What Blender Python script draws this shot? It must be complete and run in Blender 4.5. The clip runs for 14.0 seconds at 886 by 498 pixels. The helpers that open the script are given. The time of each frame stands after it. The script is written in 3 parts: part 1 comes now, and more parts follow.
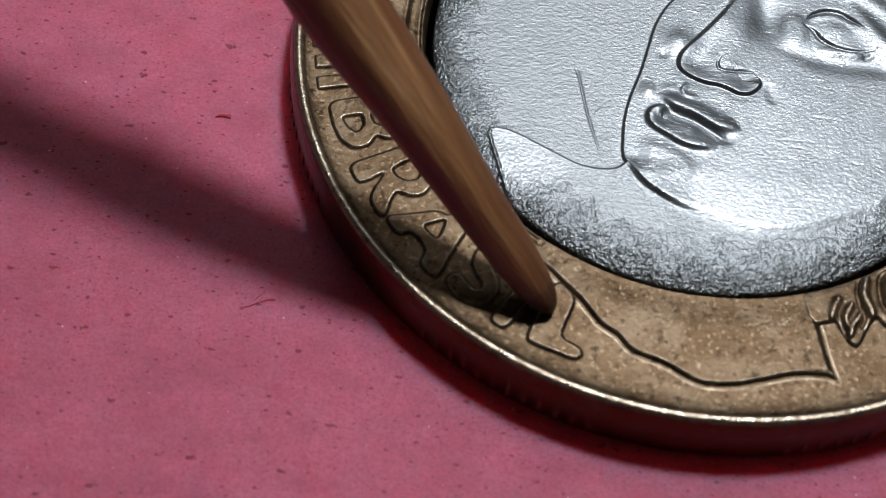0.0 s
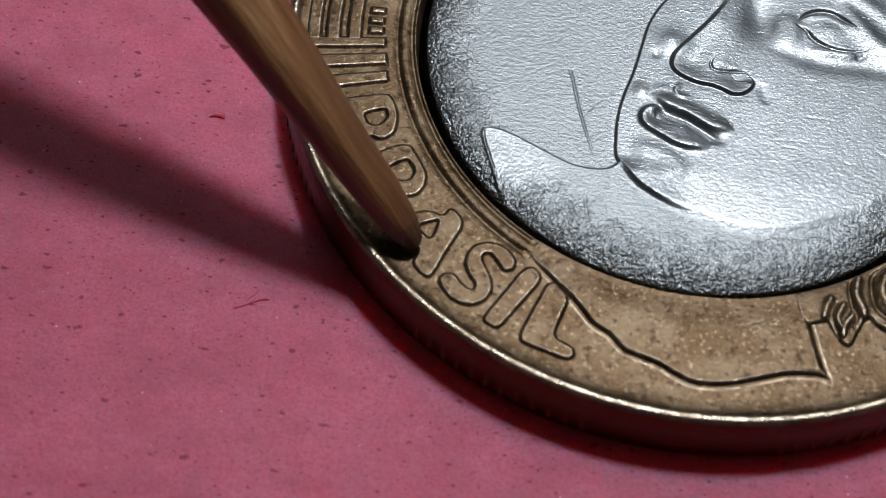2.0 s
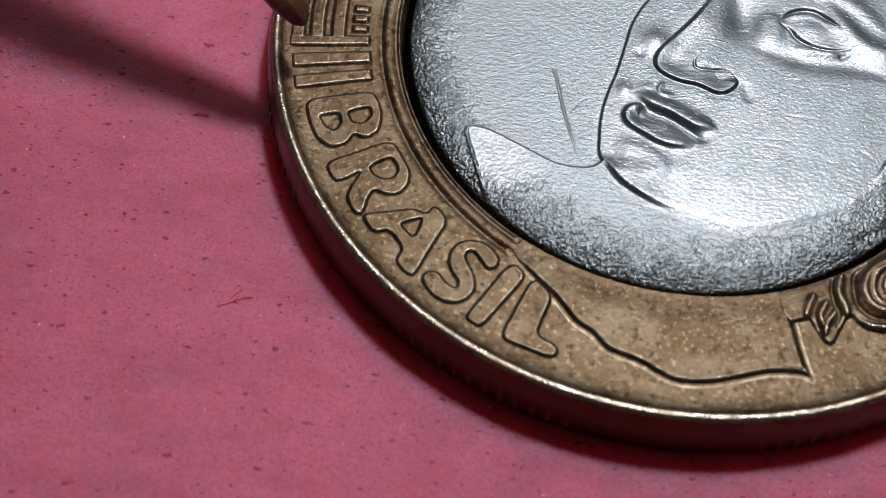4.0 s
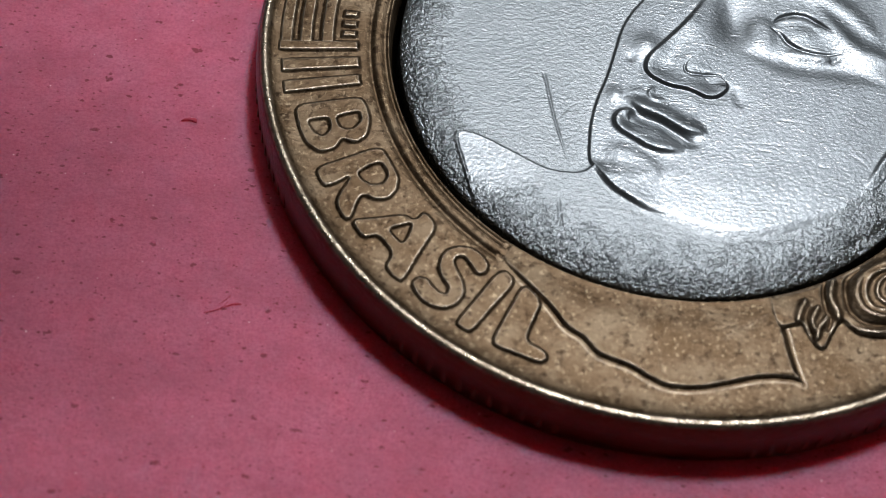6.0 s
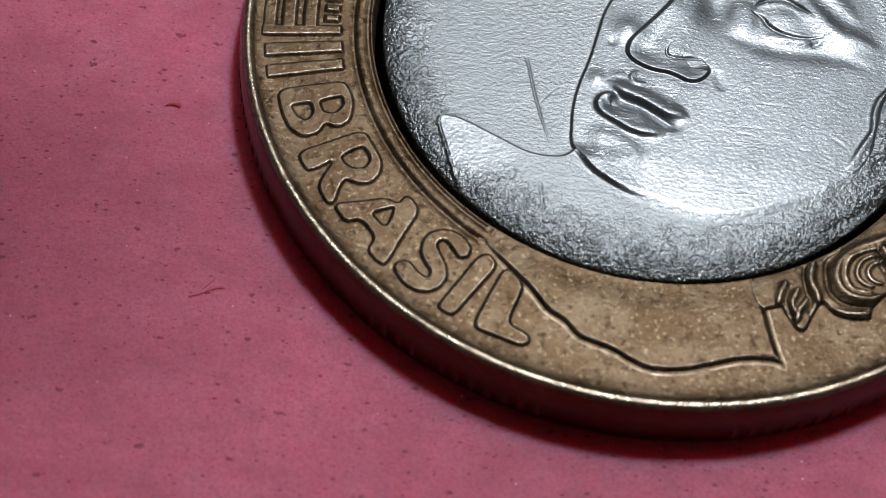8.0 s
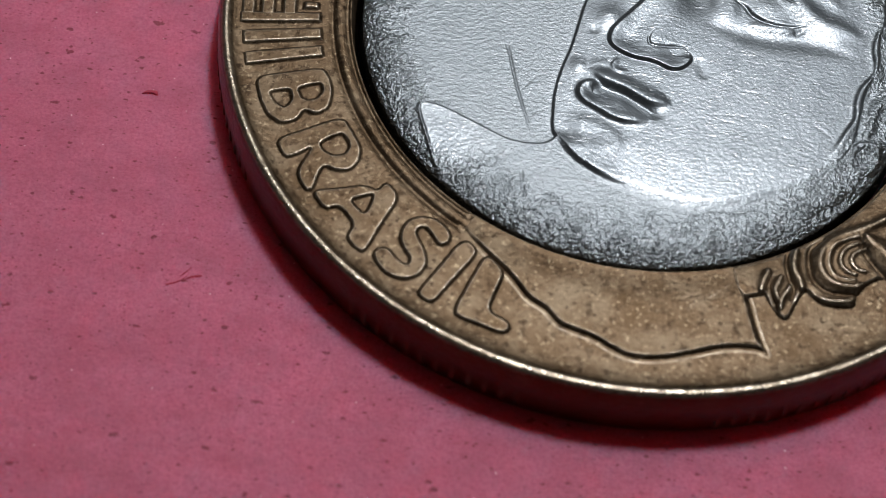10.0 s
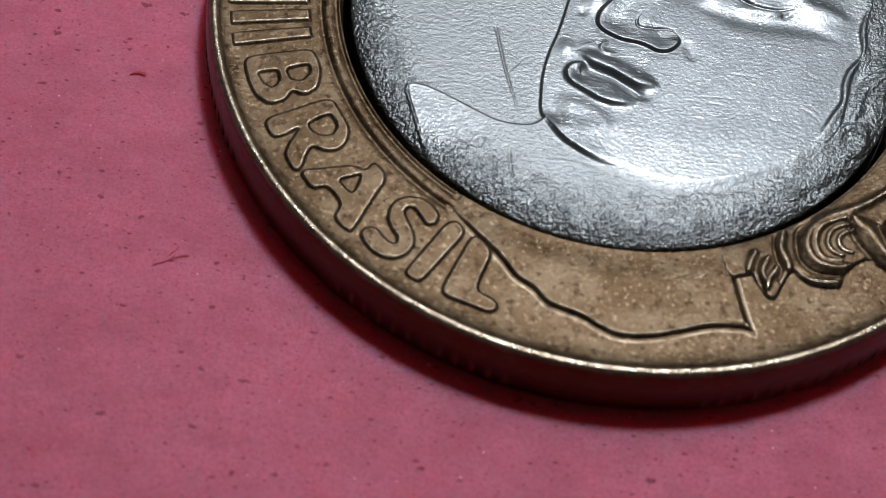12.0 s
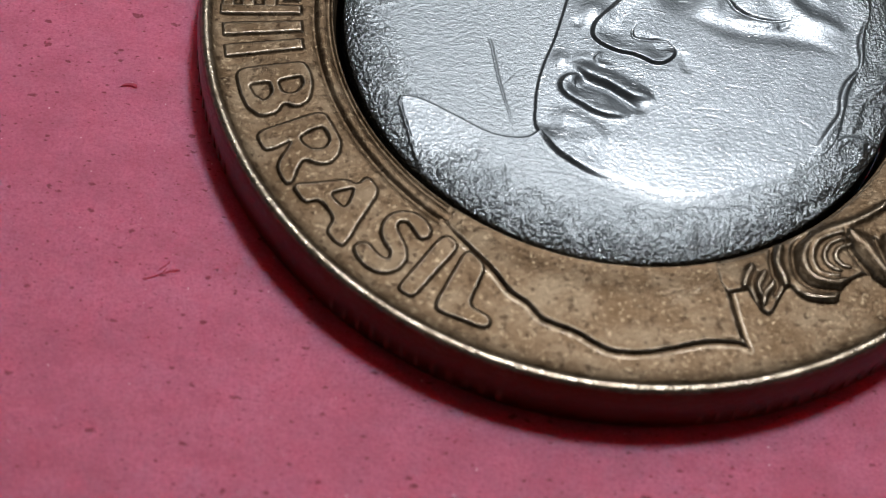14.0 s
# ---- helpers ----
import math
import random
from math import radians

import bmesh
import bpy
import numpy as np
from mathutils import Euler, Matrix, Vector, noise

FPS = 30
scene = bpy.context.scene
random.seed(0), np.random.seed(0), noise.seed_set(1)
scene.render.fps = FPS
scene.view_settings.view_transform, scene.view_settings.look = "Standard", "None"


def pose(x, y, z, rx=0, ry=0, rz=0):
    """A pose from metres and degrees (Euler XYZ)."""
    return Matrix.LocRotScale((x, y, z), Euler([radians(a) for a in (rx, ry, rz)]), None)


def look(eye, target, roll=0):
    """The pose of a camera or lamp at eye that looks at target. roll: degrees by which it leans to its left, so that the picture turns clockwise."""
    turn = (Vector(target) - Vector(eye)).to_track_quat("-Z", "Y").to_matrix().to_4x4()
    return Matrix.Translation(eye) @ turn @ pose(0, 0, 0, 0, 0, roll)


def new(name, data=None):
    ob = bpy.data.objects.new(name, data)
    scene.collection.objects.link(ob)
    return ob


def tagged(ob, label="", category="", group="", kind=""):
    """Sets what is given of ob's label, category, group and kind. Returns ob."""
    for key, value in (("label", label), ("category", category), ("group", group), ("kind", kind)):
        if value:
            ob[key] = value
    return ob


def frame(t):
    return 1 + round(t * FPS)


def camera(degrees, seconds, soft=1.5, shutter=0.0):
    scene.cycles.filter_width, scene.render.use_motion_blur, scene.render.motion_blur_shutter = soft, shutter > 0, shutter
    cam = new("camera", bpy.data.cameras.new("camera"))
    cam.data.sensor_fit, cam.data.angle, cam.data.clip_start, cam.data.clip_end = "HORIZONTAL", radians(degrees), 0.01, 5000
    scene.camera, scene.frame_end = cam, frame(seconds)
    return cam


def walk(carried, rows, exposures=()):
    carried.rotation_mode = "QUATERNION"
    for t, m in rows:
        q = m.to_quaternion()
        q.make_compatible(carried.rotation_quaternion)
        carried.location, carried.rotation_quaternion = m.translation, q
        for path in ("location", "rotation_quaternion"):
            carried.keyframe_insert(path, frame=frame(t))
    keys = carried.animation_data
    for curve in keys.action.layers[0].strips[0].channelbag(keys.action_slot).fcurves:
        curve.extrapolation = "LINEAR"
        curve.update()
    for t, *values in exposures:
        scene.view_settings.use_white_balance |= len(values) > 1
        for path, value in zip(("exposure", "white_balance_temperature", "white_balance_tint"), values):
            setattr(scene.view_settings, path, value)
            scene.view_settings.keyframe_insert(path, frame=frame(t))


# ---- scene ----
# All coin measures are in millimetres; MM turns them into metres.
MM = 0.001

# ---------------------------------------------------------------- camera
cam = camera(31.108, 14.0, soft=0.62)
cam.data.dof.use_dof = True
cam.data.dof.focus_distance = 51.0 * MM
cam.data.dof.aperture_fstop = 85.0
# seconds, eye x y z in mm, yaw, pitch, roll
ROWS = [
    (0.0, -7.325, -32.450, 42.165, 1.207, -59.428, 4.919),
    (0.5, -7.290, -32.198, 42.263, 0.989, -59.468, 5.092),
    (1.0, -7.185, -32.230, 42.303, 1.049, -59.229, 5.002),
    (1.5, -7.093, -32.488, 42.270, 1.179, -59.158, 4.901),
    (2.0, -7.161, -32.419, 42.284, 1.112, -59.509, 4.997),
    (2.5, -7.188, -32.321, 42.236, 1.043, -59.536, 5.087),
    (3.0, -7.116, -32.361, 42.273, 0.904, -59.584, 5.222),
    (5.5, -6.829, -32.693, 42.094, -0.022, -59.051, 5.858),
    (6.0, -6.837, -32.427, 41.973, 0.000, -59.078, 5.856),
    (6.5, -6.533, -32.723, 41.970, -0.310, -59.201, 6.106),
    (7.0, -6.507, -32.594, 42.035, -0.467, -59.251, 6.163),
    (7.5, -6.616, -32.641, 42.042, -0.332, -59.604, 6.075),
    (8.0, -6.475, -32.564, 42.179, -0.486, -59.588, 6.100),
    (8.5, -6.387, -32.544, 42.003, -0.758, -59.576, 6.333),
    (11.0, -6.160, -33.224, 41.148, -1.641, -58.680, 7.172),
    (11.5, -6.229, -33.101, 41.274, -1.869, -59.196, 7.435),
    (12.0, -6.105, -33.567, 40.969, -2.084, -58.812, 7.629),
    (12.5, -6.040, -33.661, 40.954, -2.209, -58.936, 7.779),
    (13.0, -5.850, -33.685, 41.175, -2.335, -59.027, 7.804),
    (13.5, -5.914, -33.274, 40.998, -2.204, -58.710, 7.657),
    (14.0, -6.000, -32.928, 40.846, -2.216, -58.862, 7.740),
]
walk(cam, [(t, pose(x * MM, y * MM, z * MM, 0, 0, yaw) @ pose(0, 0, 0, 90 + pitch) @ pose(0, 0, 0, 0, 0, roll))
           for t, x, y, z, yaw, pitch, roll in ROWS],
     ((0.0, 0.1), (0.6, 0.0), (3.2, 0.0), (5.3, 0.2), (5.6, 0.14), (6.0, 0.03), (8.7, 0.0), (11.0, -0.07), (12.5, 0.06), (13.5, 0.12), (14.0, 0.12)))

# ---------------------------------------------------------------- light
world = bpy.data.worlds.new("room_air")
scene.world = world
world.use_nodes = True
world.node_tree.nodes["Background"].inputs[0].default_value = (0.6, 0.7, 0.9, 1)
world.node_tree.nodes["Background"].inputs[1].default_value = 0.01


def area_light(name, eye, target, size, watts, colour, spread=180):
    data = bpy.data.lights.new(name, "AREA")
    data.shape, data.size, data.energy, data.color, data.spread = "DISK", size, watts, colour, radians(spread)
    ob = new(name, data)
    ob.matrix_world = look(eye, target)
    return ob


area_light("desk_light", (0.013, 0.031, 0.125), (-0.005, 0.002, 0), 0.0175, 0.0465, (0.97, 0.98, 1.0), 100)
# broad unseen fill, added to lift the shadows and the flat metal
area_light("fill_light", (0.0, 1.05, 1.75), (0, 0.2, 0), 1.5, 8.5, (0.96, 0.98, 1.0))


# ---------------------------------------------------------------- materials
class Nodes:
    """A small helper for node materials."""

    def __init__(self, name):
        self.material = bpy.data.materials.new(name)
        self.material.use_nodes = True
        self.tree = self.material.node_tree
        self.shader = self.tree.nodes["Principled BSDF"]
        self.place = self.add("ShaderNodeTexCoord").outputs["Object"]

    def add(self, kind, **values):
        node = self.tree.nodes.new(kind)
        for key, value in values.items():
            node.inputs[key.replace("_", " ")].default_value = value
        return node

    def link(self, a, b):
        self.tree.links.new(a, b)

    def noise(self, scale, detail=4.0, rough=0.6, stretch=None):
        n = self.add("ShaderNodeTexNoise", Scale=scale, Detail=detail, Roughness=rough)
        self.link(self.stretched(stretch), n.inputs["Vector"])
        return n.outputs["Fac"]

    def stretched(self, stretch):
        if stretch is None:
            return self.place
        m = self.add("ShaderNodeMapping", Scale=stretch)
        self.link(self.place, m.inputs["Vector"])
        return m.outputs["Vector"]

    def scattered(self, scale, share, size, stretch):
        """Ragged spots lying on a plane: the share of cells that hold one, and its size in cells."""
        wobble = self.add("ShaderNodeTexNoise", Scale=scale * 5, Detail=2.0)
        self.link(self.place, wobble.inputs["Vector"])
        v = self.tree.nodes.new("ShaderNodeTexVoronoi")
        v.voronoi_dimensions = "2D"
        v.inputs["Scale"].default_value = scale
        self.link(self.stretched(stretch), v.inputs["Vector"])
        split = self.tree.nodes.new("ShaderNodeSeparateColor")
        self.link(v.outputs["Color"], split.inputs[0])
        reach = self.maths("MULTIPLY", self.grey(split.outputs[0], 1.0 - share, 1.0, 0.0, size), self.grey(wobble.outputs["Fac"], 0.3, 0.7, 0.3, 1.7))
        return self.grey(self.maths("SUBTRACT", reach, v.outputs["Distance"]), 0.0, size * 0.35, 0.0, 1.0)

    def ramp(self, fac, *stops):
        n = self.add("ShaderNodeValToRGB")
        while len(n.color_ramp.elements) < len(stops):
            n.color_ramp.elements.new(0.5)
        for e, (at, colour) in zip(n.color_ramp.elements, stops):
            e.position = at
            e.color = (*colour, 1) if len(colour) == 3 else colour
        self.link(fac, n.inputs[0])
        return n.outputs[0]

    def grey(self, fac, a, b, low=0.0, high=1.0):
        n = self.add("ShaderNodeMapRange")
        for i, v in enumerate((a, b, low, high)):
            n.inputs[i + 1].default_value = v
        self.link(fac, n.inputs[0])
        return n.outputs[0]

    def mix(self, fac, a, b, how="MIX"):
        n = self.tree.nodes.new("ShaderNodeMix")
        n.data_type, n.blend_type = "RGBA", how
        for i, v in ((0, fac), (6, a), (7, b)):
            if isinstance(v, (int, float)):
                n.inputs[i].default_value = v
            elif isinstance(v, tuple):
                n.inputs[i].default_value = (*v, 1)
            else:
                self.link(v, n.inputs[i])
        return n.outputs[2]

    def maths(self, how, a, b):
        n = self.tree.nodes.new("ShaderNodeMath")
        n.operation = how
        for i, v in ((0, a), (1, b)):
            if isinstance(v, (int, float)):
                n.inputs[i].default_value = v
            else:
                self.link(v, n.inputs[i])
        return n.outputs[0]

    def relief(self, height, distance, strength=1.0, under=None):
        n = self.add("ShaderNodeBump", Strength=strength, Distance=distance)
        self.link(height, n.inputs["Height"])
        if under is not None:
            self.link(under, n.inputs["Normal"])
        return n.outputs["Normal"]

    def done(self, colour=None, rough=None, metal=0.0, normal=None, **more):
        s = self.shader
        s.inputs["Metallic"].default_value = metal
        for key, v in (("Base Color", colour), ("Roughness", rough), ("Normal", normal)):
            if v is None:
                continue
            if isinstance(v, (int, float)):
                s.inputs[key].default_value = v
            elif isinstance(v, tuple):
                s.inputs[key].default_value = (*v, 1)
            else:
                self.link(v, s.inputs[key])
        for key, v in more.items():
            s.inputs[key.replace("_", " ")].default_value = v
        return self.material


def worn_by(n):
    """How far a metal face is rubbed smooth, from 0 to 1, as its mesh carries it."""
    worn = n.tree.nodes.new("ShaderNodeAttribute")
    worn.attribute_name = "worn"
    return worn.outputs["Fac"]


def bronze_material():
    n = Nodes("aged_bronze")
    tarnish = n.noise(800, 6, 0.65)
    spots = n.noise(3600, 4, 0.65)
    worn = worn_by(n)
    colour = n.ramp(tarnish, (0.30, (0.055, 0.034, 0.018)), (0.50, (0.098, 0.066, 0.040)), (0.68, (0.165, 0.122, 0.080)))
    colour = n.mix(n.grey(spots, 0.54, 0.64, 0.0, 0.8), colour, (0.028, 0.017, 0.010))
    glint = n.noise(6000, 5, 0.75)
    colour = n.mix(n.grey(glint, 0.56, 0.68, 0.0, 0.9), colour, (0.30, 0.232, 0.152))
    worn = n.maths("MULTIPLY", worn, n.grey(n.noise(2200, 5, 0.7), 0.38, 0.56, 0.25, 1.0))
    colour = n.mix(n.maths("MULTIPLY", worn, 0.8), colour, (0.42, 0.35, 0.26))
    # the coin's outer side is a darker red-brown than its top
    side_tone = n.tree.nodes.new("ShaderNodeAttribute")
    side_tone.attribute_name = "side_tone"
    colour = n.mix(n.maths("MULTIPLY", side_tone.outputs["Fac"], n.grey(tarnish, 0.3, 0.7, 1.0, 0.8)), colour, (0.062, 0.020, 0.008))
    rough = n.maths("SUBTRACT", n.grey(tarnish, 0.3, 0.7, 0.42, 0.54), n.maths("MULTIPLY", worn, 0.22))
    rough = n.maths("SUBTRACT", rough, n.maths("MULTIPLY", side_tone.outputs["Fac"], 0.15))
    grain = n.relief(n.noise(7000, 4, 0.65), 0.000026, 1.0, n.relief(n.noise(2400, 3), 0.000016, 1.0))
    n.link(n.grey(worn, 0.0, 0.8, 0.0, 1.0), n.shader.inputs["Coat Weight"])
    n.link(grain, n.shader.inputs["Coat Normal"])
    return n.done(colour, rough, 1.0, grain, Coat_Roughness=0.2, Coat_IOR=1.6)


def steel_material():
    n = Nodes("frosted_steel")
    cloud = n.noise(700, 4)
    far = n.add("ShaderNodeVectorMath")
    far.operation = "LENGTH"
    n.link(n.place, far.inputs[0])
    worn = worn_by(n)
    ragged = n.maths("ADD", far.outputs["Value"], n.grey(n.noise(1600, 4, 0.7), 0.3, 0.7, -0.00045, 0.00045))
    edge = n.maths("MULTIPLY", n.grey(ragged, 0.0074, 0.0087, 0.0, 1.0), n.grey(worn, 0.0, 1.0, 1.0, 0.08))
    fine = n.noise(7400, 3, 0.65, (0.8, 1.25, 1.0))
    coarse = n.noise(8400, 2, 0.55)
    colour = n.ramp(cloud, (0.3, (0.176, 0.198, 0.213)), (0.7, (0.217, 0.241, 0.258)))
    polished = n.ramp(n.noise(1500, 5, 0.65), (0.35, (0.126, 0.144, 0.158)), (0.65, (0.167, 0.188, 0.205)))
    colour = n.mix(worn, colour, polished)
    pits = n.noise(2600, 3, 0.6, (1.0, 1.4, 1.0))
    colour = n.mix(n.grey(pits, 0.69, 0.74, 0.0, 0.45), colour, (0.12, 0.12, 0.13))
    rough = n.maths("SUBTRACT", n.grey(cloud, 0.3, 0.7, 0.50, 0.54), n.maths("MULTIPLY", worn, 0.08))
    rough = n.maths("SUBTRACT", rough, n.maths("MULTIPLY", edge, 0.18))
    nick = n.noise(3600, 3, 0.6, (0.5, 2.0, 1.0))
    scratch = n.grey(nick, 0.62, 0.70, 0.0, 1.0)
    colour = n.mix(n.maths("MULTIPLY", scratch, 0.4), colour, (0.50, 0.52, 0.54))
    grain = n.relief(n.maths("MULTIPLY", fine, n.grey(worn, 0.0, 1.0, 1.0, 0.5)), 0.000034, 1.0)
    grain = n.relief(scratch, 0.000006, 1.0, grain)
    frost = n.relief(n.maths("MULTIPLY", coarse, edge), 0.000125, 1.0, grain)
    # the rubbed high places carry a second, sharper gloss
    n.link(n.grey(worn, 0.0, 1.0, 0.3, 0.8), n.shader.inputs["Coat Weight"])
    n.link(frost, n.shader.inputs["Coat Normal"])
    return n.done(colour, rough, 1.0, frost, Coat_Roughness=0.24, Coat_IOR=1.7)


def mat_material():
    n = Nodes("pink_foam")
    cloud = n.noise(60, 4)
    fine = n.noise(2600, 5, 0.75)
    colour = n.ramp(cloud, (0.3, (0.50, 0.120, 0.202)), (0.7, (0.57, 0.150, 0.246)))
    colour = n.mix(n.grey(n.noise(700, 4, 0.6, (0.6, 1.0, 1.0)), 0.42, 0.68, 0.0, 0.5), colour, (0.36, 0.075, 0.125))
    colour = n.mix(n.grey(fine, 0.35, 0.75, 0.0, 0.4), colour, (0.33, 0.062, 0.115))
    colour = n.mix(n.grey(n.noise(9000, 3, 0.7), 0.42, 0.66, 0.0, 0.45), colour, (0.30, 0.05, 0.095))
    pits = None
    for scale, share, size, depth in ((1400, 0.5, 0.12, 0.75), (2500, 0.6, 0.12, 0.75), (4800, 0.6, 0.15, 0.6)):
        mark = n.scattered(scale, share, size, (0.55, 1.0, 1.0))
        colour = n.mix(n.maths("MULTIPLY", mark, depth), colour, (0.15, 0.012, 0.026))
        pits = mark if pits is None else n.maths("MAXIMUM", pits, mark)
    colour = n.mix(n.scattered(1700, 0.2, 0.04, (1.0, 1.0, 1.0)), colour, (0.85, 0.55, 0.62))
    bump = n.relief(fine, 0.0001, 0.9, n.relief(n.noise(420, 3, 0.6, (0.6, 1.0, 1.0)), 0.00013, 0.8))
    bump = n.relief(n.maths("SUBTRACT", 1.0, pits), 0.00004, 0.8, bump)
    return n.done(colour, 0.6, 0.0, bump, Specular_IOR_Level=0.3, Subsurface_Weight=0.9, Subsurface_Radius=(1.0, 0.05, 0.06), Subsurface_Scale=0.0034)


def wood_material(name="toothpick_wood", shade=1.0):
    n = Nodes(name)
    grain = n.noise(2600, 5, 0.6, (1.0, 1.0, 0.06))
    stripe = n.noise(900, 5, 0.65, (1.0, 1.0, 0.05))
    colour = n.ramp(stripe, (0.34, (0.050, 0.016, 0.005)), (0.50, (0.115, 0.046, 0.015)), (0.62, (0.19, 0.090, 0.034)), (0.74, (0.34, 0.20, 0.095)))
    colour = n.mix(n.grey(grain, 0.5, 0.7, 0.0, 0.45), colour, (0.06, 0.025, 0.011))
    colour = n.mix(n.grey(n.noise(420, 4, 0.65, (1.0, 1.0, 0.35)), 0.5, 0.72, 0.0, 0.5), colour, (0.045, 0.020, 0.010))
    colour = n.mix(1.0 - shade, colour, (0.02, 0.010, 0.006))
    return n.done(colour, 0.48, 0.0, n.relief(grain, 0.00012, 0.9, n.relief(stripe, 0.00025, 0.9)), Subsurface_Weight=0.25, Subsurface_Radius=(1.0, 0.22, 0.07), Subsurface_Scale=0.0009)


def plain_material(name, colour, rough=0.6):
    n = Nodes(name)
    speck = n.noise(14, 4)
    return n.done(n.mix(n.grey(speck, 0.3, 0.7, 0.0, 0.12), colour, tuple(0.7 * c for c in colour)), rough)


BRONZE, STEEL, FOAM, WOOD = bronze_material(), steel_material(), mat_material(), wood_material()
# tip wood: the same grain, mixed halfway to near-black brown
TIP = wood_material("dark_tip_wood", 0.5)
LINT = plain_material("red_fibre", (0.36, 0.03, 0.06), 0.8)
PAINT = plain_material("wall_paint", (0.6, 0.58, 0.55))
BOARD = plain_material("table_board", (0.25, 0.16, 0.09), 0.5)


# ---------------------------------------------------------------- building blocks
def mesh_of(name, verts, faces, smooth=True):
    """A mesh from points in millimetres."""
    me = bpy.data.meshes.new(name)
    me.from_pydata([tuple(c * MM for c in v) for v in verts], [], faces)
    if smooth:
        me.polygons.foreach_set("use_smooth", [True] * len(me.polygons))
    me.update()
    return me


def part(name, me, material, parent=None, label="", worn=0.0):
    ob = new(name, me)
    if worn:
        me.attributes.new("worn", "FLOAT", "POINT").data.foreach_set("value", [worn] * len(me.vertices))
    if material:
        me.materials.clear()
        me.materials.append(material)
    ob.parent = parent
    return tagged(ob, label)


def box_mesh(name, size, at=(0, 0, 0), bevel=0.0):
    bm = bmesh.new()
    bmesh.ops.create_cube(bm, size=1.0)
    bmesh.ops.transform(bm, matrix=Matrix.Translation(at) @ Matrix.Diagonal((*size, 1)), verts=bm.verts)
    if bevel:
        bmesh.ops.bevel(bm, geom=bm.edges[:], offset=bevel, segments=2, affect="EDGES")
    me = bpy.data.meshes.new(name)
    bm.to_mesh(me)
    bm.free()
    return me


def lathe(name, profile, steps):
    verts, faces, n = [], [], len(profile)
    for i in range(steps):
        a = 2 * math.pi * i / steps
        verts += [(r * math.cos(a), r * math.sin(a), z) for r, z in profile]
    for i in range(steps):
        j = (i + 1) % steps
        for k in range(n):
            m = (k + 1) % n
            faces.append((i * n + k, j * n + k, j * n + m, i * n + m))
    return mesh_of(name, verts, faces)


def flowing(points, per=8, closed=False):
    """A smooth line (Catmull-Rom) through a few points."""
    p = np.array(points, float)
    n = len(p)
    get = (lambda i: p[i % n]) if closed else (lambda i: p[min(max(i, 0), n - 1)])
    out = []
    for i in range(n if closed else n - 1):
        a, b, c, d = get(i - 1), get(i), get(i + 1), get(i + 2)
        for t in np.arange(per) / per:
            out.append(0.5 * (2 * b + (c - a) * t + (2 * a - 5 * b + 4 * c - d) * t * t + (3 * b - a - 3 * c + d) * t ** 3))
    out.append(p[0] if closed else p[-1])
    return np.array(out)


def polar(r, degrees):
    return (r * math.cos(radians(degrees)), r * math.sin(radians(degrees)))


def near(x, y, line):
    """Distance to a line, its side (left +, right -), and how far along it."""
    best, side, along, n = np.full(x.shape, 1e9), np.zeros(x.shape), np.zeros(x.shape), len(line) - 1
    for i, ((ax, ay), (bx, by)) in enumerate(zip(line[:-1], line[1:])):
        ux, uy = bx - ax, by - ay
        t = np.clip(((x - ax) * ux + (y - ay) * uy) / (ux * ux + uy * uy + 1e-12), 0, 1)
        d = np.hypot(x - ax - t * ux, y - ay - t * uy)
        closer = d < best
        best = np.where(closer, d, best)
        side = np.where(closer, np.sign(ux * (y - ay) - uy * (x - ax)), side)
        along = np.where(closer, (i + t) / n, along)
    return best, side, along


def smooth(v, a, b):
    t = np.clip((v - a) / (b - a), 0, 1)
    return t * t * (3 - 2 * t)


def depth_in(x, y, loops):
    """How far inside (+) or outside (-) a set of closed lines a point lies."""
    best, crossings = np.full(x.shape, 1e9), np.zeros(x.shape, int)
    for loop in loops:
        line = np.vstack([loop, loop[:1]])
        best = np.minimum(best, near(x, y, line)[0])
        for (ax, ay), (bx, by) in zip(line[:-1], line[1:]):
            if ay != by:
                over = (ay > y) != (by > y)
                crossings += over & (x < ax + (y - ay) * (bx - ax) / (by - ay))
    return np.where(crossings % 2 == 1, best, -best)


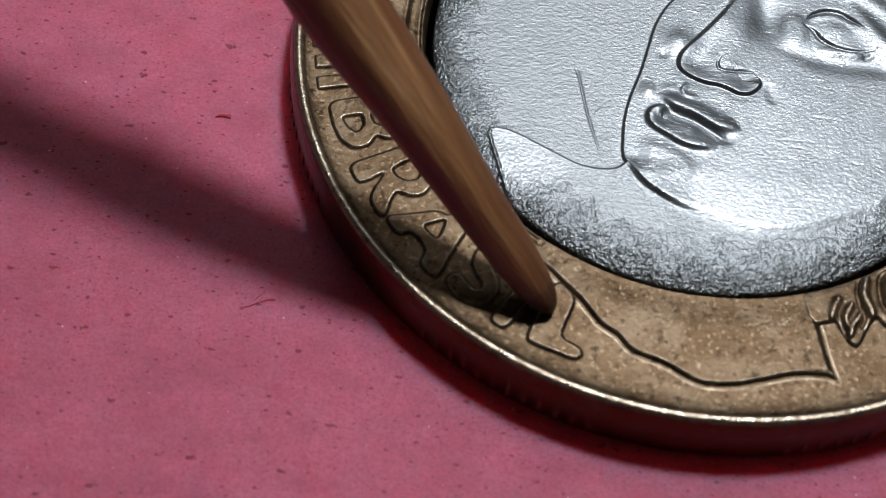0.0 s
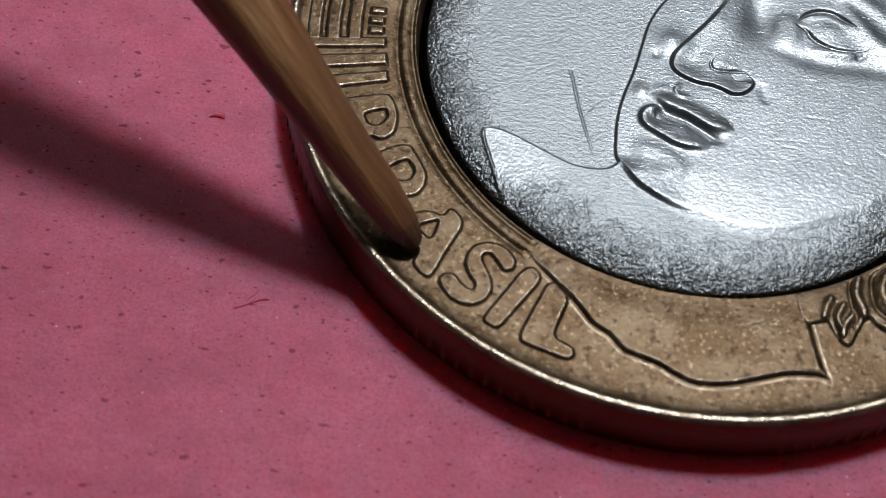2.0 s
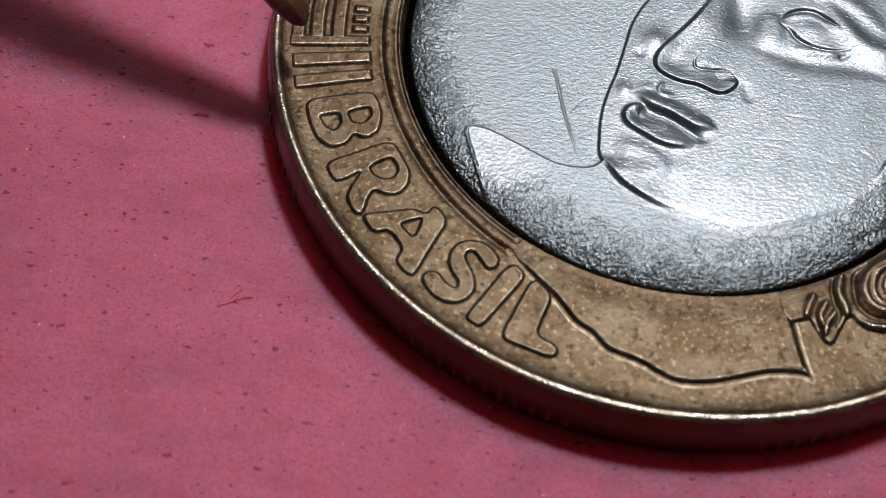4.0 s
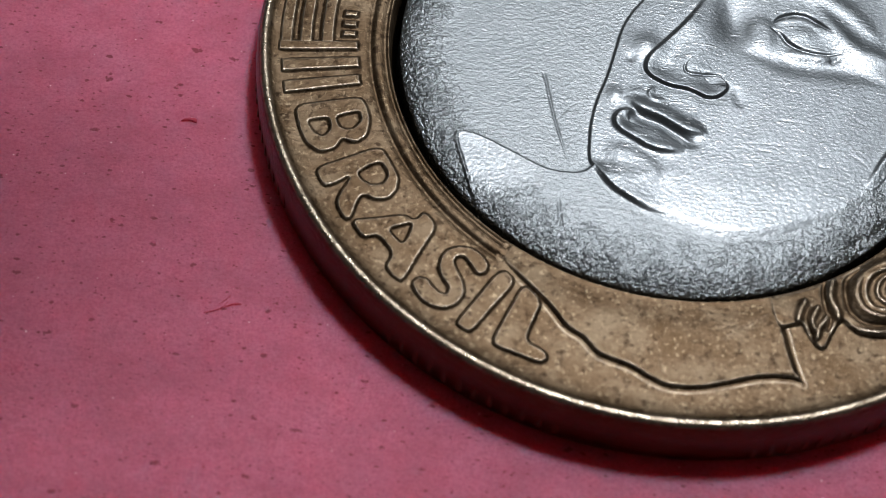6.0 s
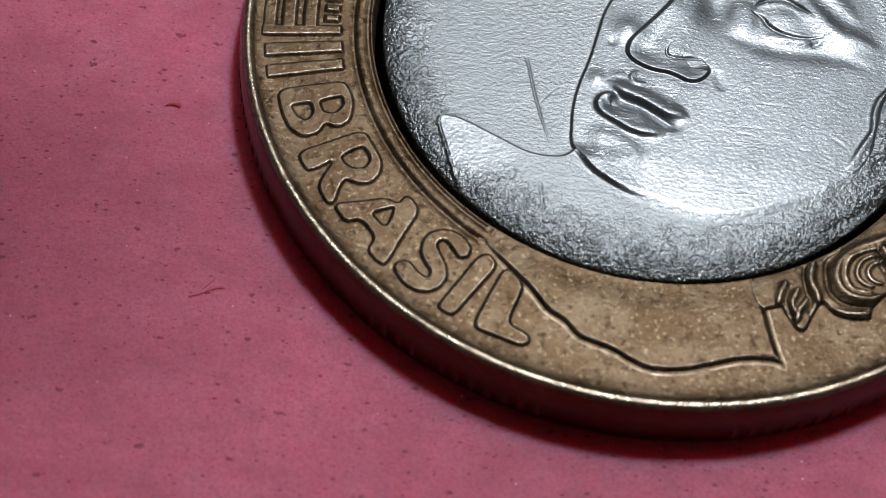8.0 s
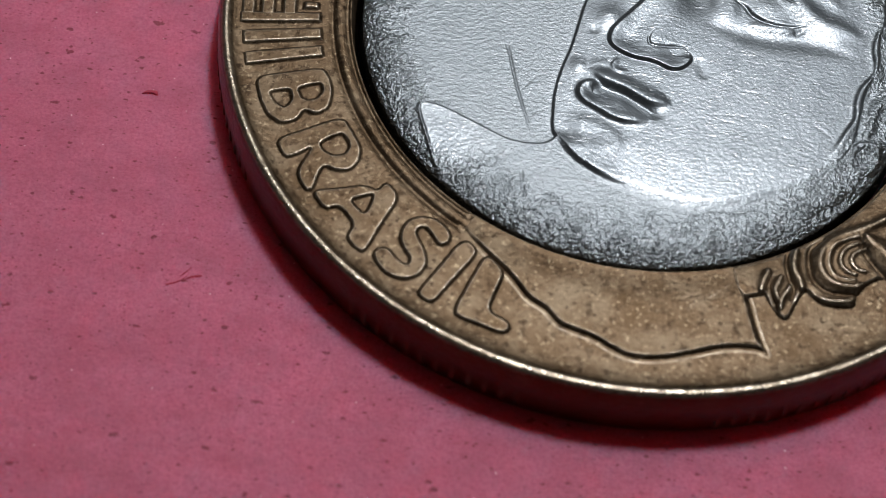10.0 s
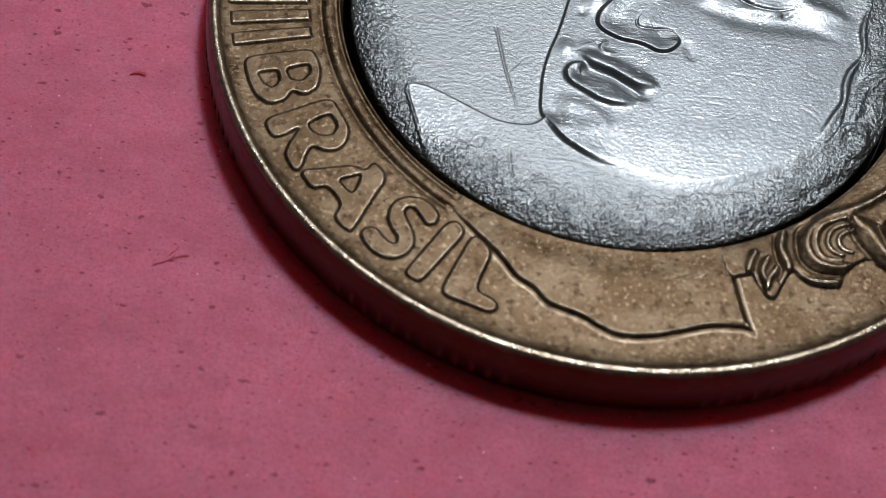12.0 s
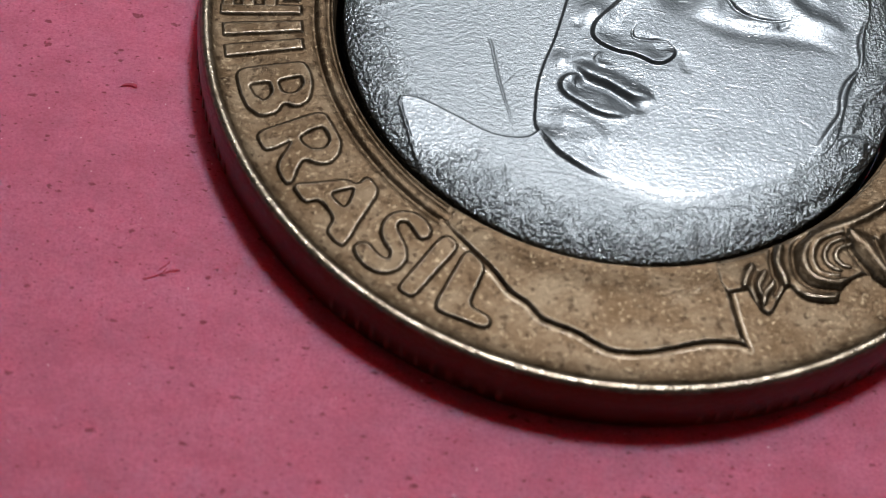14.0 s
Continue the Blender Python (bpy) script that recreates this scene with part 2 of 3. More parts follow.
def patch(loops, height, step=0.035, margin=0.16, inner=9.26):
    """A piece of struck relief over the closed lines: height(x, y, depth) in mm over the ring's field."""
    every = np.vstack(loops)
    low, high = every.min(0) - margin, every.max(0) + margin
    nx, ny = (int((b - a) / step) + 2 for a, b in zip(low, high))
    gx, gy = np.meshgrid(np.linspace(low[0], high[0], nx), np.linspace(low[1], high[1], ny), indexing="ij")
    x, y = gx.ravel(), gy.ravel()
    depth = depth_in(x, y, loops)
    z = FIELD - 0.012 + height(x, y, depth)
    keep = ((depth > -margin) & (np.hypot(x, y) > inner)).reshape(nx, ny)
    faces = [(i * ny + k, (i + 1) * ny + k, (i + 1) * ny + k + 1, i * ny + k + 1)
             for i in range(nx - 1) for k in range(ny - 1) if keep[i:i + 2, k:k + 2].all()]
    used = sorted({v for f in faces for v in f})
    place = {v: i for i, v in enumerate(used)}
    me = mesh_of("relief", np.c_[x, y, z][used].tolist(), [tuple(place[v] for v in f) for f in faces])
    g = z.reshape(nx, ny)
    crest = np.zeros_like(g)
    crest[1:-1, 1:-1] = (4 * g[1:-1, 1:-1] - g[2:, 1:-1] - g[:-2, 1:-1] - g[1:-1, 2:] - g[1:-1, :-2]) / step ** 2
    worn = np.clip(crest / 22.0 - 0.1, 0, 0.8).ravel()[used]
    me.attributes.new("worn", "FLOAT", "POINT").data.foreach_set("value", worn.astype(np.float32))
    return me


def struck(high):
    """The profile of a flat-topped raised figure with sloping walls."""
    return lambda x, y, depth: high * (0.68 * smooth(depth, -0.06, 0.05) + 0.32 * smooth(depth, -0.16, 0.03))


# ---------------------------------------------------------------- the room and the table
def room():
    w, d, low, high, t = 1.6, 1.6, -0.75, 1.8, 0.1
    for name, size, at in (
            ("wall_north", (2 * w, t, high - low), (0, d + t / 2, (high + low) / 2)),
            ("wall_south", (2 * w, t, high - low), (0, -d - t / 2, (high + low) / 2)),
            ("wall_east", (t, 2 * d + 2 * t, high - low), (w + t / 2, 0, (high + low) / 2)),
            ("wall_west", (t, 2 * d + 2 * t, high - low), (-w - t / 2, 0, (high + low) / 2)),
            ("floor", (2 * w + 2 * t, 2 * d + 2 * t, t), (0, 0, low - t / 2)),
            ("ceiling", (2 * w + 2 * t, 2 * d + 2 * t, t), (0, 0, high + t / 2))):
        ob = part(name, box_mesh(name, size, at), PAINT)
        tagged(ob, "plain painted surface closing the dim room", name.split("_")[0], kind="structure")


room()
table = tagged(new("table"), "plain wooden table under the pink foam sheet", "table")
table.location = (0, 0, -0.0022)
part("tabletop", box_mesh("tabletop", (0.9, 0.6, 0.025), (0, 0, -0.0126), 0.002), BOARD, table)
for sx in (-1, 1):
    for sy in (-1, 1):
        part("leg", box_mesh("leg", (0.045, 0.045, 0.722), (sx * 0.41, sy * 0.26, -0.3868), 0.002), BOARD, table)

foam = part("foam_sheet", box_mesh("foam_sheet", (0.32, 0.24, 0.002), (0, 0, -0.001 - 0.2 * MM)), FOAM)
tagged(foam, "rose pink craft foam sheet with fine dark specks", "foam sheet", kind="structure")

def fibre(name, points, thick, label):
    """A thread lying on the foam."""
    line = flowing(points, 6)
    verts, faces, n = [], [], 6
    for i, p in enumerate(line):
        t = thick * min(1.0, 0.3 + 4 * min(i, len(line) - 1 - i) / len(line))
        for k in range(n):
            a = 2 * math.pi * k / n
            verts.append((p[0] + t * math.cos(a) * 0.6, p[1] + t * math.cos(a) * 0.8, -0.2 + t * 0.5 + t * 0.6 * math.sin(a)))
    for i in range(len(line) - 1):
        for k in range(n):
            j = (k + 1) % n
            faces.append((i * n + k, i * n + j, (i + 1) * n + j, (i + 1) * n + k))
    faces += [tuple(range(n))[::-1], tuple((len(line) - 1) * n + k for k in range(n))]
    ob = part(name, mesh_of(name, verts, faces), LINT)
    return tagged(ob, label, "lint")


fibre("lint", [(-15.62, -3.40), (-15.45, -3.33), (-15.25, -3.32), (-15.12, -3.40)], 0.08, "small red crumb lying on the pink foam")
fibre("lint", [(-13.75, -10.22), (-13.45, -10.12), (-13.2, -9.95), (-13.1, -9.75)], 0.045, "thin red thread lying on the pink foam")
fibre("lint", [(-13.2, -10.0), (-12.95, -9.85), (-12.7, -9.82)], 0.05, "thin red thread lying on the pink foam")
fibre("lint", [(-13.35, -9.9), (-13.15, -9.7), (-13.05, -9.55)], 0.05, "thin red thread lying on the pink foam")

# ---------------------------------------------------------------- the coin
FIELD = 1.70
coin = tagged(new("coin"), "worn two-metal coin, bronze ring round a frosted steel core", "coin")

RING_PROFILE = [
    (9.02, 0.05), (12.65, 0.05), (12.95, -0.18), (13.10, -0.2), (13.34, -0.2), (13.45, -0.13), (13.50, 0.02),
    (13.50, 0.50), (13.50, 0.95), (13.495, 1.12), (13.48, 1.30), (13.455, 1.46), (13.42, 1.62), (13.39, 1.75), (13.365, 1.815), (13.33, 1.868), (13.28, 1.907), (13.22, 1.93), (13.16, 1.93), (13.10, 1.905),
    (13.03, 1.835), (12.94, 1.785), (12.80, 1.75), (12.66, 1.722), (12.52, 1.707), (12.40, FIELD), (11.60, FIELD), (10.60, FIELD), (10.10, FIELD), (9.98, 1.69), (9.90, 1.645), (9.855, 1.635), (9.81, 1.65),
    (9.76, 1.72), (9.66, 1.745), (9.54, 1.735), (9.44, 1.68), (9.38, 1.650), (9.34, 1.67), (9.30, 1.71), (9.27, 1.71), (9.24, 1.67), (9.23, 1.30)]


def ring_mesh():
    """The ring, turned on its axis; the two grooves near the core run out under the map."""
    me = lathe("outer_ring", RING_PROFILE, 900)
    co = np.empty(len(me.vertices) * 3)
    me.vertices.foreach_get("co", co)
    co = co.reshape(-1, 3) / MM
    r, a = np.hypot(co[:, 0], co[:, 1]), np.degrees(np.arctan2(co[:, 1], co[:, 0])) % 360
    grooved = np.clip((a - 100) / 6, 0, 1) * np.clip((239.5 - a) / 1.5, 0, 1)
    inner = (r > 9.2) & (r < 10.2) & (co[:, 2] > 1.6)
    co[:, 2] = np.where(inner, FIELD + (co[:, 2] - FIELD) * grooved, co[:, 2])
    me.vertices.foreach_set("co", (co * MM).ravel())
    worn = np.clip((r - 13.05) / 0.08, 0, 1) * (co[:, 2] > 1.85)
    me.attributes.new("worn", "FLOAT", "POINT").data.foreach_set("value", worn.astype(np.float32))
    # full on the side wall, fading out just below the rim's crest
    side_tone = (r > 13.25) * np.clip((1.85 - co[:, 2]) / 0.1, 0, 1) 
    me.attributes.new("side_tone", "FLOAT", "POINT").data.foreach_set("value", side_tone.astype(np.float32))
    me.update()
    return me


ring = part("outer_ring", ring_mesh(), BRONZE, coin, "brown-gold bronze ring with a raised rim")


def rounded(loop):
    """A closed line with its corners cut twice."""
    p = np.array(loop, float)
    for _ in range(2):
        q = np.roll(p, -1, 0)
        p = np.stack([0.8 * p + 0.2 * q, 0.2 * p + 0.8 * q], 1).reshape(-1, 2)
    return p


def letter(text, degrees, *shapes):
    """One raised capital whose foot points to the rim: its outline and its holes, in mm to the right and up from its middle."""
    a = radians(degrees)
    ex, ey = np.array([-math.sin(a), math.cos(a)]), np.array([-math.cos(a), -math.sin(a)])
    loops = [np.array(polar(11.38, degrees)) + p[:, :1] * ex + p[:, 1:] * ey for p in map(rounded, shapes)]
    return part("letter", patch(loops, struck(0.105), 0.028), BRONZE, ring, "raised bronze letter " + text)


letter("B", 202.1, [(-1.02, -1.02), (-0.91, 0.07), (-0.80, 1.04), (-0.42, 1.15), (0.10, 1.12), (0.69, 0.85), (0.83, 0.43), (0.56, 0.08), (0.87, -0.20), (0.90, -0.69), (0.49, -1.02), (-0.16, -1.10)],
       [(-0.27, 0.10), (-0.29, 0.48), (-0.27, 0.87), (0.07, 0.84), (0.32, 0.5), (0.19, 0.13)], [(-0.36, -0.78), (-0.33, -0.41), (-0.29, -0.12), (0.12, -0.14), (0.37, -0.46), (0.09, -0.70)])
letter("R", 213.4, [(-1.05, -1.06), (-0.97, 0), (-0.88, 1.12), (-0.28, 1.13), (0.37, 1.10), (0.76, 0.83), (0.92, 0.46), (0.8, 0.12), (0.43, -0.16), (0.60, -0.45), (1.02, -0.82), (0.98, -1.06),
                    (0.28, -1.03), (-0.34, -0.12), (-0.27, -0.80), (-0.37, -1.10)],
       [(-0.34, 0.05), (-0.40, 0.5), (-0.37, 0.87), (0.14, 0.87), (0.37, 0.58), (0.26, 0.22), (-0.06, 0.04)])
letter("A", 225.2, [(-1.46, -0.86), (-1.01, -0.18), (-0.64, 0.49), (-0.24, 0.64), (-0.32, 1.08), (0.33, 1.02), (0.7, 0.02), (1.14, -0.98), (0.88, -1.10), (0.42, -1.07), (0.24, -0.60), (-0.55, -0.52), (-0.74, -0.97)],
       [(-0.52, -0.20), (-0.39, 0.18), (-0.22, 0.56), (0.22, -0.20)])
letter("S", 234.9, [(0.55, 1.11), (0.22, 1.25), (-0.18, 1.23), (-0.50, 1.04), (-0.69, 0.72), (-0.67, 0.36), (-0.48, 0.04), (-0.15, -0.15), (0.17, -0.24), (0.26, -0.46), (0.08, -0.56), (-0.22, -0.53),
                    (-0.54, -0.44), (-0.74, -0.60), (-0.75, -0.85), (-0.5, -1.01), (-0.09, -1.11), (0.28, -1.03), (0.56, -0.82), (0.71, -0.49), (0.63, -0.08), (0.35, 0.18), (0.01, 0.34), (-0.28, 0.50),
                    (-0.34, 0.70), (-0.19, 0.85), (0.01, 0.81), (0.24, 0.74), (0.50, 0.64), (0.66, 0.86)])
letter("I", 241.3, [(-0.26, 0.95), (-0.29, -0.02), (-0.34, -1.02), (-0.17, -1.10), (0.20, -1.08), (0.27, 0.05), (0.36, 1.10), (-0.1, 1.26)])
letter("L", 248.2, [(-0.66, 1.22), (-0.66, 0.19), (-0.66, -0.84), (-0.52, -1.05), (0.15, -0.99), (0.88, -0.94), (1.00, -0.70), (0.83, -0.53), (0.19, -0.49), (0.12, 0.14), (0.08, 0.90)])


def block(name, r0, r1, a0, a1):
    """A raised flat bar between two radii and two angles."""
    turn = np.linspace(a0, a1, 7)
    loop = np.array([polar(r0, a) for a in turn] + [polar(r1, a) for a in turn[::-1]])
    return part(name, patch([loop], struck(0.11)), BRONZE, ring)


block("bar", 10.27, 12.68, 192.9, 195.0)
block("bar", 10.24, 12.68, 189.0, 191.2)
block("bar", 10.25, 12.76, 185.6, 187.4)
for r in (11.22, 11.90, 12.52):
    block("prong", r - 0.2, r + 0.2, 170.0, 186.1)
for a in (179.5, 181.7, 183.9):
    block("stud", 10.32, 10.75, a - 0.6, a + 0.6)

MAP_LINE = [(-5.13, -8.38), (-4.92, -8.66), (-4.34, -9.22), (-3.67, -9.86), (-3.11, -10.53), (-2.62, -10.84), (-2.13, -11.32), (-1.26, -11.60),
            (-0.69, -11.90), (-0.12, -12.12), (0.74, -12.08), (1.59, -11.84), (2.53, -11.54), (3.39, -11.46), (3.78, -11.58)]


def map_height(x, y, depth):
    """Raised land: a steep shore with a faint lip before it, a wider slope on its east side, falling off to the core."""
    east = smooth(x, 2.6, 3.2) * smooth(y, -11.5, -11.2)
    shore = (1 - east) * smooth(depth, -0.02, 0.12) + east * smooth(depth, -0.04, 0.22)
    land = 0.150 - 0.075 * smooth(10.4 - np.hypot(x, y), 0.0, 1.1)
    swell = smooth(x, -5.2, -4.3)
    scuffs = sum(0.007 * np.exp(-(near(x, y, np.array(line))[0] / 0.03) ** 2) for line in (
        [(1.46, -10.47), (1.87, -10.10)], [(1.75, -10.12), (2.37, -9.75)], [(2.30, -9.90), (2.78, -9.47)], [(1.29, -10.15), (1.87, -9.86)], [(2.05, -10.05), (2.5, -9.80)], [(-0.41, -11.09), (-0.24, -11.75)]))
    return shore * land * (0.2 + 0.8 * swell) - scuffs + 0.022 * (0.2 + 0.8 * swell) * np.exp(-((depth + 0.09) / 0.045) ** 2)


map_loop = np.vstack([flowing(MAP_LINE, 6), flowing([(3.78, -11.58), (3.60, -11.09), (3.45, -10.55), (3.33, -10.0), (3.22, -9.63), (3.05, -9.2), (2.9, -8.4)], 4)[1:],
                      [polar(8.6, a) for a in np.linspace(287, 238, 30)]])
part("map", patch([map_loop], map_height, 0.032), BRONZE, ring, "raised smooth map outline in bronze")


def scroll_height(x, y, depth):
    """Leaves, curls and buds standing on a low plateau beside the core."""
    z = 0.13 * (0.8 * smooth(depth, -0.07, 0.06) + 0.2 * smooth(depth, -0.16, 0.2))
    z = z - 0.065 * smooth(9.95 - np.hypot(x, y), 0.0, 0.7)

    def bead(points, wide, high):
        d, side, u = near(x, y, flowing(points, 5))
        return high * np.exp(-(d / (wide * (0.45 + 0.55 * np.sin(np.pi * np.clip(u, 0, 1)) ** 0.6))) ** 2)

    # leaves and fins
    z = z + bead([(6.80, -7.40), (6.96, -7.59), (7.25, -7.83), (7.55, -8.34), (7.89, -8.85)], 0.27, 0.18)
    z = z + bead([(7.86, -7.45), (7.98, -8.05), (8.05, -8.85)], 0.22, 0.17)
    z = z + bead([(8.55, -6.95), (8.66, -7.6), (8.70, -8.35)], 0.22, 0.17)
    z = z + bead([(3.85, -8.85), (3.81, -8.99), (3.70, -9.23), (3.61, -9.59)], 0.13, 0.10)
    z = z + bead([(4.22, -9.05), (4.14, -9.24), (4.03, -9.54), (4.09, -9.85)], 0.12, 0.11)
    z = z + bead([(4.50, -9.30), (4.41, -9.49), (4.24, -9.74), (4.15, -10.12)], 0.11, 0.10)
    z = z + bead([(4.72, -8.05), (4.67, -8.20), (4.60, -8.70), (4.76, -9.11), (4.83, -9.40)], 0.15, 0.11)
    # curls
    z = z + bead([(7.95, -6.2), (7.63, -6.54), (7.13, -6.90), (6.60, -7.19), (5.99, -7.48), (5.55, -7.90), (5.38, -8.41), (5.51, -8.88), (5.84, -9.11), (6.30, -9.15), (6.6, -9.05)], 0.17, 0.12)
    z = z + bead([(6.60, -7.42), (6.51, -7.44), (5.98, -7.70), (5.72, -8.01), (5.65, -8.47), (5.82, -8.84), (6.18, -8.93), (6.4, -8.9)], 0.085, 0.08)
    z = z + bead([(6.70, -7.60), (6.58, -7.63), (6.20, -7.84), (6.02, -8.14), (6.03, -8.49), (6.27, -8.69), (6.45, -8.72)], 0.08, 0.08)
    z = z + bead([(6.75, -7.80), (6.65, -7.86), (6.39, -8.05), (6.33, -8.33), (6.50, -8.55), (6.73, -8.58)], 0.08, 0.08)
    z = z + bead([(7.79, -6.47), (8.2, -6.15), (8.7, -5.9)], 0.09, 0.05)
    z = z + bead([(5.05, -9.48), (5.40, -9.64), (5.81, -9.68), (6.28, -9.62)], 0.07, 0.05)
    # grooves
    z = z - bead([(4.50, -8.05), (4.42, -8.55), (4.48, -9.05), (4.60, -9.42), (4.50, -9.8)], 0.075, 0.08)
    z = z - bead([(3.98, -9.0), (3.86, -9.35), (3.92, -9.7), (4.10, -10.15)], 0.06, 0.06)
    z = z - bead([(5.55, -7.55), (5.16, -7.95), (5.08, -8.4), (5.15, -8.95), (5.45, -9.3), (5.9, -9.42), (6.4, -9.38)], 0.09, 0.08)
    z = z - bead([(6.62, -7.55), (6.80, -8.0), (7.1, -8.45), (7.4, -8.75)], 0.09, 0.09)
    z = z - bead([(7.55, -7.5), (7.70, -8.1), (7.85, -8.6)], 0.09, 0.08)
    return np.where(depth > -0.05, z, np.minimum(z, 0.02))


SCROLL_EDGE = [(2.95, -9.60), (3.16, -9.79), (3.38, -9.73), (3.60, -9.66), (3.76, -9.63), (3.88, -9.82), (4.02, -10.07), (4.20, -10.33), (4.40, -10.33), (4.62, -9.88), (4.83, -9.47), (5.00, -9.38), (5.24, -9.60),
               (5.40, -9.74), (5.81, -9.80), (6.31, -9.74), (6.41, -9.41), (6.68, -9.03), (7.20, -8.70), (7.55, -8.90), (7.90, -9.12), (8.06, -9.05), (8.25, -8.6), (8.5, -8.45), (8.73, -8.55),
               (8.9, -8.0), (9.2, -7.4), (9.6, -6.6), (9.7, -5.6), (9.4, -4.9)]
scroll_loop = np.vstack([flowing(SCROLL_EDGE, 4), [polar(9.27, a) for a in np.linspace(-29.5, -72.5, 40)]])
part("scrollwork", patch([scroll_loop], scroll_height, 0.032), BRONZE, ring, "raised bronze leaves and curls")

# the ribbed sections of the coin's edge
REED = box_mesh("reed", (0.11 * MM, 0.17 * MM, 0.95 * MM), (0, 0, 0), 0.025 * MM)
for v in REED.vertices:
    v.co.x -= 0.10 * MM * max(0.0, v.co.z / (0.47 * MM)) ** 2
REED.materials.append(BRONZE)
# reeds take about half of the side wall's darker red-brown
REED.attributes.new("side_tone", "FLOAT", "POINT").data.foreach_set("value", [0.55] * len(REED.vertices))
for start in (41, 89, 137, 185, 233, 281, 329):
    for k in range(12):
        a = start + k * 2.15
        ob = new("reed", REED)
        ob.parent = ring
        x, y = polar(13.505, a)
        ob.matrix_basis = pose(x * MM, y * MM, 0.70 * MM, 0, 0, a)


# ---------------------------------------------------------------- the steel core with its relief
def relief_of(x, y):
    """Height in mm over the core's field, and how worn it is."""
    r = np.hypot(x, y)

    def about(points, reach):
        """The line through the points, and the places within reach of it."""
        line = flowing(points, 5)
        low, top = line.min(0) - reach, line.max(0) + reach
        return line, np.flatnonzero((x > low[0]) & (x < top[0]) & (y > low[1]) & (y < top[1]))

    def bead(points, wide, high):
        line, at = about(points, 2.6 * wide)
        d, side, u = near(x[at], y[at], line)
        swell = smooth(np.minimum(u, 1 - u), -0.08, 0.34)
        out = np.zeros(x.shape)
        out[at] = high * swell * np.exp(-(d / (wide * (0.4 + 0.6 * swell))) ** 2)
        return out

    def ledge(points, left, right, high):
        """A crest with one slope on its left and another on its right."""
        line, at = about(points, 2.6 * max(left, right))
        d, side, u = near(x[at], y[at], line)
        swell = smooth(np.minimum(u, 1 - u), 0.0, 0.22)
        low = min(left, right)
        wide = low + (np.where(side > 0, left, right) - low) * swell
        out = np.zeros(x.shape)
        out[at] = high * swell * np.exp(-(d / wide) ** 2)
        return out

    # the face of the core rolls off towards the ring
    a = np.degrees(np.arctan2(y, x)) % 360
    rim = np.interp(a, (215, 250, 310, 340), (8.35, 7.95, 7.95, 8.35))
    z = -0.26 * 0.15 * np.log1p(np.exp(np.clip((r - rim) / 0.15, -40, 30))) - 0.40 * np.clip(r - 8.4, 0, None) ** 2 
    # head: a closed outline, steep along the profile, taller at the chin and softly rounded along the jaw
    head = flowing([(0.1, 4.6), (-0.7, 2.75), (-1.17, 1.90), (-1.5, 1.36), (-1.75, 0.78), (-1.88, 0.30), (-2.09, -0.74), (-2.24, -1.40), (-2.50, -2.30), (-2.65, -3.15), (-2.68, -3.91), (-2.65, -4.55), (-2.42, -4.94), (-1.91, -5.57),
                    (-1.03, -6.08), (-0.3, -6.33), (0.6, -6.60), (1.7, -6.76), (3.0, -6.52), (4.1, -6.08), (5.4, -5.35), (6.5, -4.2), (6.9, -2.9), (7.1, -2.0), (7.6, -0.9), (7.7, 0.2), (8.0, 1.4), (7.9, 3.6), (6.0, 6.2), (2.5, 7.0)], 4, True)
    d, side, u = near(x, y, head)
    inside = np.where(side > 0, d, -d)
    jaw = smooth(x, -1.7, -0.1) * smooth(-y, 3.6, 5.2)
    chin = smooth(-y, 4.5, 5.2) * smooth(-x, -0.6, 0.9)
    cheek = 0.07 * smooth(inside, -0.05, 0.06) + 0.035 * (1 - np.exp(-np.clip(inside, 0, None) / 0.7)) + chin * 0.13 * smooth(inside, -0.10, 0.12) * np.exp(-np.clip(inside, 0, None) / 1.1)
    z += (1 - jaw) * cheek + jaw * (0.098 * smooth(inside, -0.28, 0.24) + 0.02 * smooth(inside, 0.0, 1.6))
    # neck
    d, side, u = near(x, y, flowing([(-2.60, -4.86), (-2.82, -5.04), (-3.23, -5.13), (-4.02, -5.04), (-5.09, -4.54), (-6.00, -4.12), (-6.60, -4.00), (-6.83, -4.22), (-6.52, -5.18), (-5.97, -6.62), (-5.7, -7.1)], 6))
    on = np.where(side > 0, d, -d)
    z += (1 - jaw) * 0.085 * smooth(on, -0.05, 0.05) * smooth(-inside, -0.05, 0.05) * np.exp(-np.clip(on, 0, None) / 2.5)
    smoothed = smooth(on, 0.0, 0.12) * np.exp(-(np.hypot((x + 6.0) * 0.8, y + 4.95) / 1.3) ** 4)
    # nose with its bridge and wing
    d, side, u = near(x, y, flowing([(1.25, 2.9), (0.53, 1.59), (0.16, 1.02), (-0.29, 0.42), (-0.74, -0.17), (-0.96, -0.52), (-1.01, -0.90), (-0.86, -1.17), (-0.53, -1.38), (-0.16, -1.51), (0.29, -1.57), (0.61, -1.68),
                                     (0.92, -1.82), (1.24, -1.79), (1.50, -1.58), (1.62, -1.33), (1.55, -1.07)], 6))
    ends = smooth(u, 0.0, 0.1) * smooth(1 - u, 0.0, 0.1)
    slant = 0.055 + 0.05 * smooth(0.42 - u, 0.0, 0.1)
    on = smooth(side * d, -slant, slant)
    z += ends * 0.095 * on * np.exp(-(d / 0.45) ** 2)
    z -= ends * (1 - on) * 0.02 * np.exp(-(d / 0.2) ** 2)
